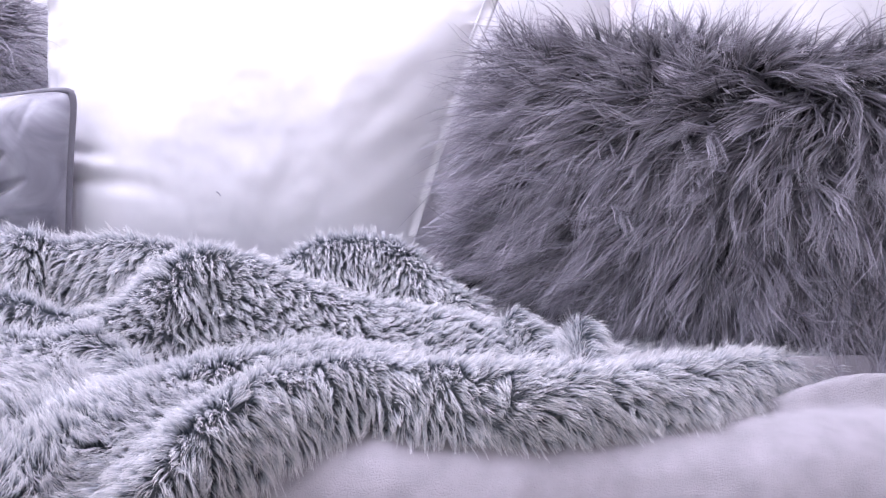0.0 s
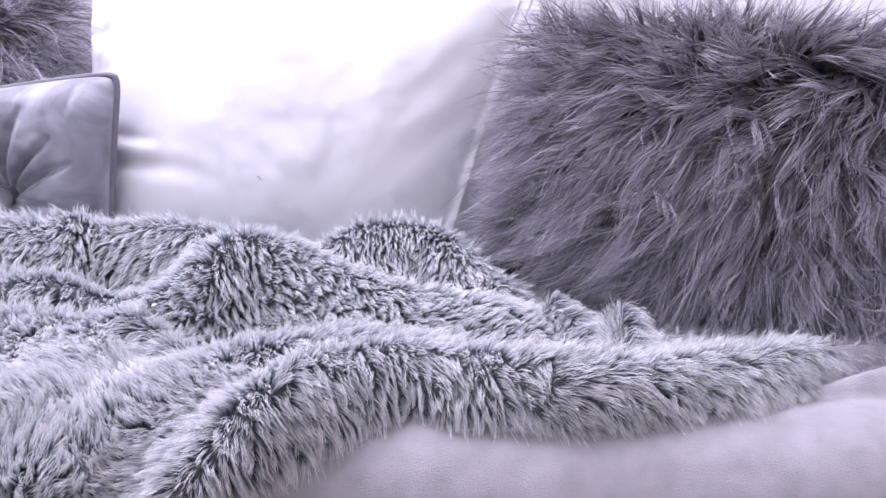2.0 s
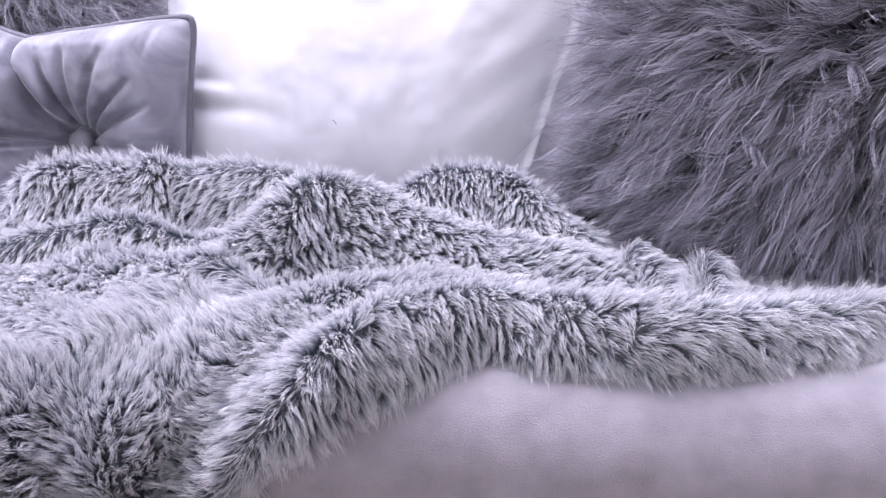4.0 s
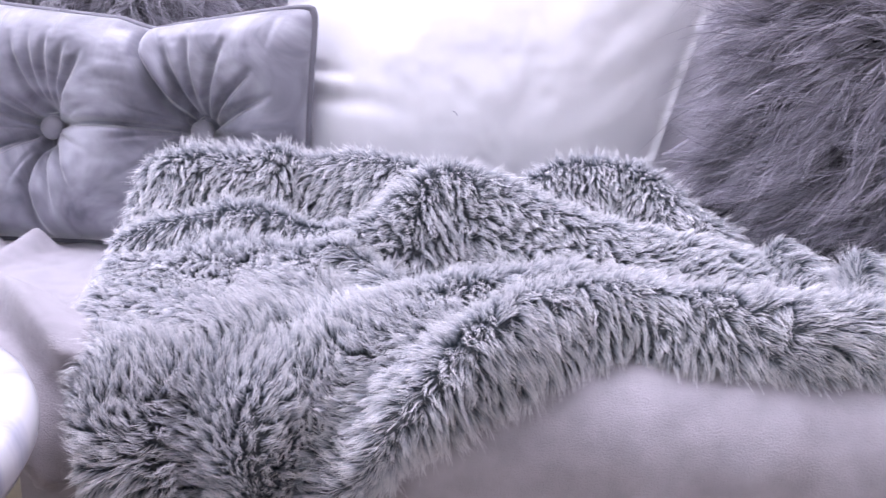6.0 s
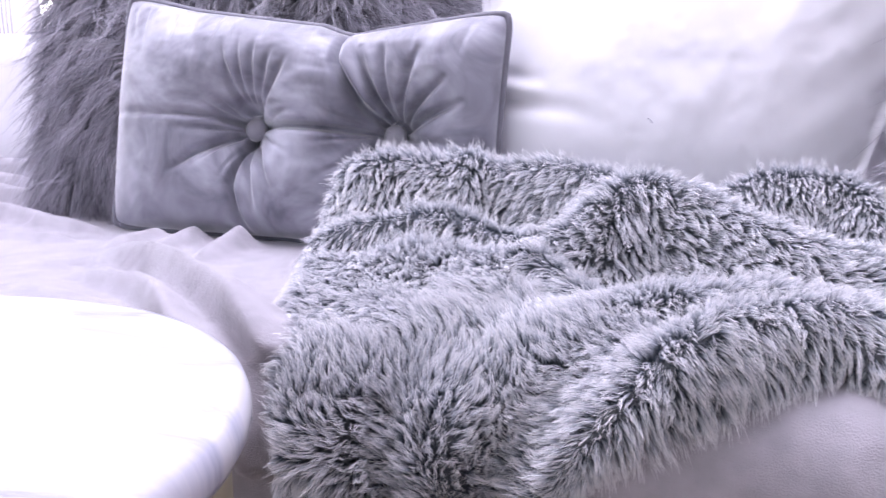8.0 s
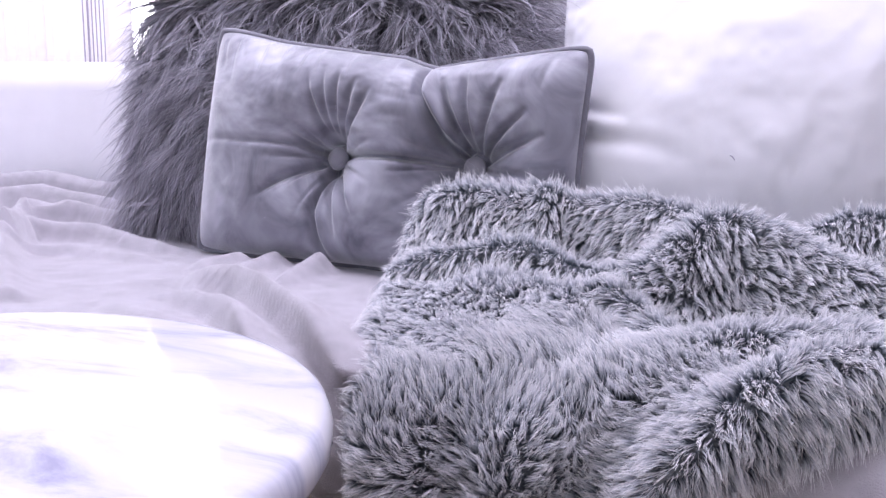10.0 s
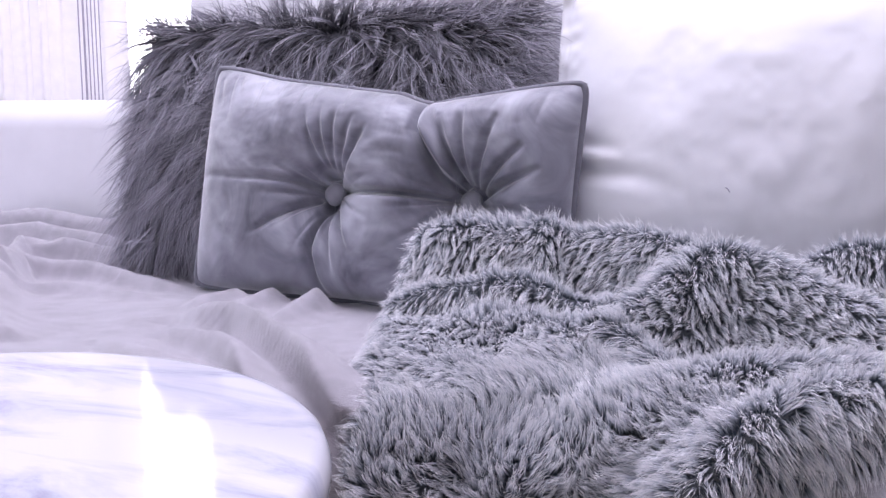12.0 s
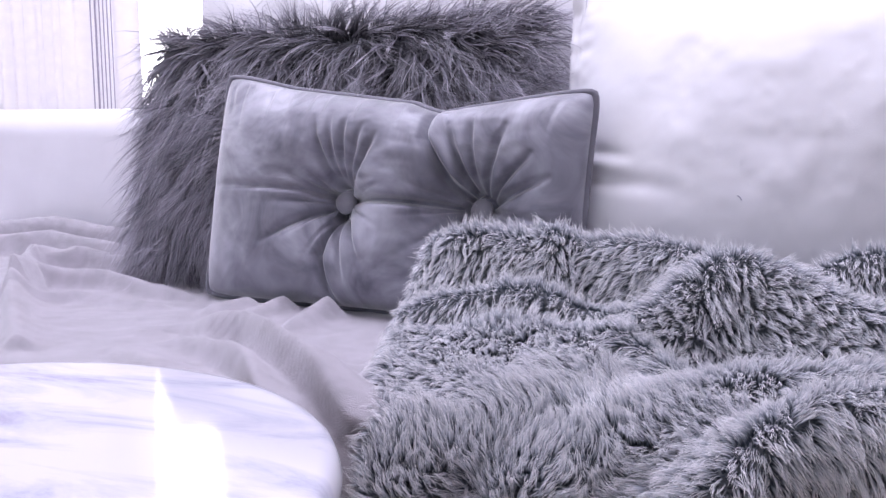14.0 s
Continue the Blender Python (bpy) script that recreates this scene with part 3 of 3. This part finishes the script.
BLANKET = [(-0.66, 0.50), (-0.70, 0.86), (-0.80, 0.97), (-0.92, 1.05), (-1.06, 1.13), (-1.14, 1.22), (-1.22, 1.32), (-1.32, 1.40), (-1.5, 1.45), (-1.5, 1.57), (-0.9, 1.57), (0.98, 1.57), (0.98, 0.50)]
bx, bq = np.meshgrid(np.linspace(-1.52, 1.0, 460), np.linspace(0.5, 1.58, 250), indexing="ij")
in_blanket = inside(bx, bq, BLANKET).ravel()
top = over_seat(bx, bq, blanket_lift(bx, bq)).reshape(-1, 3)
blanket = mesh_object("blanket", top, grid_faces(460, 250, in_blanket), PLUSH)
blanket.modifiers.new("thickness", "SOLIDIFY").thickness = 0.004
blanket.modifiers["thickness"].offset = -1
tagged(blanket, "pale grey-beige plush blanket in folds over the sofa seat", "blanket")

# ---- faux fur throw ----
THROW = [(-0.415, 1.17), (-0.42, 1.12), (-0.413, 1.09), (-0.40, 1.05), (-0.383, 1.0), (-0.352, 0.93), (-0.342, 0.88), (-0.332, 0.80), (-0.325, 0.62), (-0.21, 0.62), (-0.18, 0.80), (-0.132, 0.848), (-0.090, 0.883),
         (-0.038, 0.910), (-0.002, 0.931), (0.030, 0.947), (0.048, 0.954), (0.092, 0.943), (0.174, 0.936), (0.252, 0.943), (0.317, 0.961), (0.351, 0.98), (0.41, 1.018), (0.475, 1.030),
         (0.52, 1.09), (0.42, 1.15), (0.30, 1.20), (0.20, 1.27), (0.10, 1.31), (-0.10, 1.29), (-0.25, 1.24), (-0.40, 1.21)]
# lines of (x, back, height), then the fold's width behind and before it
THROW_FOLDS = (
    # the bunched back edge, to both sides of a crease
    ([(-0.41, 1.155, 0.088), (-0.39, 1.165, 0.096), (-0.355, 1.175, 0.099), (-0.31, 1.18, 0.098), (-0.275, 1.185, 0.092)], 0.05, 0.042),
    ([(-0.275, 1.19, 0.088), (-0.235, 1.195, 0.092), (-0.20, 1.195, 0.094), (-0.16, 1.19, 0.094), (-0.12, 1.185, 0.090), (-0.09, 1.18, 0.080)], 0.05, 0.030),
    # the long diagonal fold
    ([(-0.21, 1.045, 0.030), (-0.188, 1.062, 0.042), (-0.151, 1.092, 0.068), (-0.12, 1.125, 0.092), (-0.096, 1.14, 0.096), (-0.04, 1.13, 0.080), (0.005, 1.12, 0.062), (0.053, 1.112, 0.050), (0.092, 1.11, 0.045), (0.152, 1.095, 0.030), (0.18, 1.09, 0.018)], 0.042, 0.030),
    # the hump before the white pillow
    ([(-0.037, 1.23, 0.068), (-0.008, 1.24, 0.080), (0.026, 1.245, 0.088), (0.067, 1.24, 0.088), (0.101, 1.21, 0.070), (0.13, 1.19, 0.04)], 0.035, 0.035),
    # the low roll before the back edge
    ([(-0.405, 1.09, 0.030), (-0.386, 1.095, 0.040), (-0.354, 1.10, 0.052), (-0.283, 1.11, 0.060), (-0.227, 1.10, 0.050), (-0.192, 1.08, 0.046)], 0.03, 0.014),
    # the smooth part that runs to the front
    ([(-0.40, 1.07, 0.018), (-0.33, 1.075, 0.024), (-0.27, 1.07, 0.028), (-0.21, 1.055, 0.032)], 0.04, 0.055),
    # the small knot and the fold behind the hem
    ([(-0.19, 1.045, 0.038), (-0.163, 1.035, 0.034), (-0.136, 1.01, 0.022)], 0.018, 0.016),
    ([(-0.175, 0.92, 0.014), (-0.145, 0.95, 0.016), (-0.111, 0.985, 0.019), (-0.058, 1.02, 0.024), (0.006, 1.035, 0.025), (0.062, 1.04, 0.018), (0.10, 1.03, 0.010)], 0.035, 0.022),
    # the rolled hem
    ([(-0.16, 0.84, 0.014), (-0.117, 0.878, 0.022), (-0.082, 0.908, 0.030), (-0.042, 0.936, 0.035), (-0.012, 0.956, 0.038), (0.02, 0.968, 0.038), (0.054, 0.974, 0.036), (0.096, 0.966, 0.033), (0.154, 0.957, 0.030), (0.206, 0.958, 0.028), (0.256, 0.966, 0.024), (0.325, 0.990, 0.022), (0.392, 1.020, 0.016), (0.43, 1.024, 0.007), (0.47, 1.036, 0.0)], 0.020, 0.020),
    # two peaks of cloth pushed up by the fur cushion
    ([(0.180, 1.085, 0.044), (0.197, 1.06, 0.022)], 0.014, 0.014),
    ([(0.232, 1.05, 0.044), (0.230, 1.02, 0.022), (0.229, 0.99, 0.010)], 0.010, 0.012),
    # swells of the part that hangs down
    ([(-0.31, 0.90, 0.016), (-0.29, 0.82, 0.020), (-0.29, 0.70, 0.02)], 0.04, 0.04),
    ([(-0.20, 0.90, 0.014), (-0.21, 0.84, 0.018), (-0.23, 0.72, 0.02)], 0.035, 0.035),
)
# creases: a line, and its width
THROW_CREASES = (
    ([(-0.258, 1.178, 0.026), (-0.252, 1.165, 0.056), (-0.242, 1.145, 0.050), (-0.230, 1.12, 0.016)], 0.014),
    ([(-0.405, 1.13, 0.024), (-0.395, 1.145, 0.030)], 0.014),
    ([(-0.182, 1.028, 0.012), (-0.150, 1.022, 0.010)], 0.008),
    ([(-0.335, 0.96, 0.010), (-0.25, 0.93, 0.012), (-0.19, 0.945, 0.008)], 0.018),
    ([(-0.255, 0.90, 0.012), (-0.25, 0.83, 0.016), (-0.26, 0.72, 0.014)], 0.018),
    ([(-0.175, 0.86, 0.012), (-0.185, 0.80, 0.014)], 0.016),
)


def throw_lift(x, q):
    lift = 0.010 + 0.004 * fbm(x * 11 + 2, q * 11, 71) + 0.002 * fbm(x * 30, q * 30, 75, 2)
    lift = lift + sum(ridge(x, q, line, wide, front) ** 4 for line, wide, front in THROW_FOLDS) ** 0.25
    for line, wide in THROW_CREASES:
        lift = lift - ridge(x, q, line, wide)
    edge = np.clip(to_polygon(x, q, THROW) / 0.016, 0, 1)
    return 0.004 + np.maximum(lift, 0.004) * (1 - (1 - edge) ** 2)


def throw_point(x, q):
    return over_seat(x, q, throw_lift(x, q) + 0.002)


throw = tagged(new("fur_throw"), "frosted grey faux fur throw in soft folds, hanging over the seat", "throw")
tx, tq = np.meshgrid(np.linspace(-0.46, 0.54, 260), np.linspace(0.60, 1.33, 190), indexing="ij")
in_throw = inside(tx, tq, THROW).ravel()
mesh_object("backing", throw_point(tx, tq).reshape(-1, 3), grid_faces(260, 190, in_throw), THROW_BACKING, throw, "dark knitted backing of the throw")


def throw_fur(count, seed):
    rng = np.random.RandomState(seed)
    x, q = rng.uniform(-0.46, 0.54, count * 4), rng.uniform(0.60, 1.33, count * 4)
    ok = inside(x, q, THROW)
    x, q = x[ok], q[ok]
    e = 0.004
    # more hair where a fold stretches the cloth
    here = throw_point(x, q)
    area = np.linalg.norm(np.cross(throw_point(x + e, q) - here, throw_point(x, q + e) - here), axis=1) / e**2
    ok = rng.rand(len(x)) < np.clip(area, 1, 2.6) / 2.6
    x, q = x[ok][:count], q[ok][:count]
    n = len(x)
    root = throw_point(x, q)
    du, dv = throw_point(x + e, q) - root, throw_point(x, q + e) - root
    normal = unit(np.cross(du, dv))
    du, dv = unit(du), unit(dv)
    # the lie of the pile: towards the room and outwards, turning about in whorls where it hangs
    hang = np.clip((0.99 - q) / 0.06, 0, 1) * np.clip((0.0 - x) / 0.12, 0, 1)
    front = np.clip((1.03 - q) / 0.05, 0, 1)
    fan = -2.45 + 1.95 * np.clip((x + 0.12) / 0.22, 0, 1)
    back = -1.7 + (np.interp(x, (-0.19, -0.13, -0.08), (-1.0, -0.6, 1.35))) * np.clip((1.18 - q) / 0.03, 0, 1) * (x > -0.19)
    angle = fan * front + back * (1 - front) + (0.6 + 1.9 * hang) * fbm(x * 10 + 4, q * 10, 81, 2) + 0.35 * fbm(x * 30, q * 30, 85, 2)
    lie = du * np.cos(angle)[:, None] + dv * np.sin(angle)[:, None]
    # at the hem the pile falls outwards over the edge
    far = to_polygon(x, q, THROW)
    hem = np.clip(1 - far / 0.010, 0, 1)[:, None]
    away = unit(du * (far - to_polygon(x + e, q, THROW))[:, None] + dv * (far - to_polygon(x, q + e, THROW))[:, None])
    lie = unit(lie * (1 - 0.6 * hem) + away * hem * 0.6)
    cell = 0.0040
    wx, wq = x + 0.006 * grid_noise(x * 90, q * 90, 91), q + 0.006 * grid_noise(x * 90 + 5, q * 90, 92)
    key = (np.floor(wx / cell) + 500).astype(int) * 2000 + (np.floor(wq / cell) + 500).astype(int)
    _, tuft = np.unique(key, return_inverse=True)
    tally = np.bincount(tuft)[:, None]
    mean = lambda p: np.stack([np.bincount(tuft, p[:, c]) for c in range(3)], -1) / tally
    tuft_root = mean(root)[tuft]
    tuft_lie = unit(mean(lie) + 0.5 * rng.normal(size=(len(tally), 3)))[tuft]
    rise = np.clip(0.95 + 0.45 * fbm(x * 14, q * 14, 95, 2), 0.6, 1.5) * rng.uniform(0.8, 1.2, len(tally))[tuft]
    length = 0.0190 * rng.uniform(0.7, 1.12, n) * rng.uniform(0.8, 1.15, len(tally))[tuft]
    direct = unit(0.4 * lie + 0.6 * tuft_lie)
    stations = 4
    paths = np.empty((n, stations, 3))
    for k, t in enumerate(np.linspace(0, 1, stations)):
        core = tuft_root + (root - tuft_root) * (1 - 0.52 * t**1.2)
        up = (rise * t - 0.30 * rise * t * t)[:, None]
        paths[:, k] = core + length[:, None] * (normal * up + direct * (0.16 * t + 0.46 * t * t)) + 0.0009 * rng.normal(size=(n, 3)) * t
        paths[:, k, 2] -= (0.002 + 0.004 * hem[:, 0]) * t * t
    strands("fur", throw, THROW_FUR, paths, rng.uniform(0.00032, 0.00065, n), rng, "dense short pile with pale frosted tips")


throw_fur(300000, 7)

# ---- side table ----
table = tagged(new("side_table"), "round side table with polished white marble top on brass drum", "table")
table.location = (-0.445, 0.595, 0)
TOP, RADIUS = 0.51, 0.221
part("tabletop", lathe([(0.01, TOP - 0.03), (RADIUS - 0.012, TOP - 0.03), (RADIUS - 0.004, TOP - 0.026), (RADIUS, TOP - 0.018), (RADIUS, TOP - 0.010), (RADIUS - 0.003, TOP - 0.003), (RADIUS - 0.006, TOP - 0.0008), (RADIUS - 0.010, TOP), (RADIUS - 0.013, TOP), (RADIUS - 0.03, TOP), (0.01, TOP)], 160), MARBLE, table, "polished white marble slab with grey-blue veins")
part("drum", lathe([(0.01, 0.0), (0.195, 0.0), (0.204, 0.01), (0.204, 0.42), (0.209, 0.44), (0.209, TOP - 0.032), (0.01, TOP - 0.032)], 128), DRUM_METAL, table, "dull brass drum base")
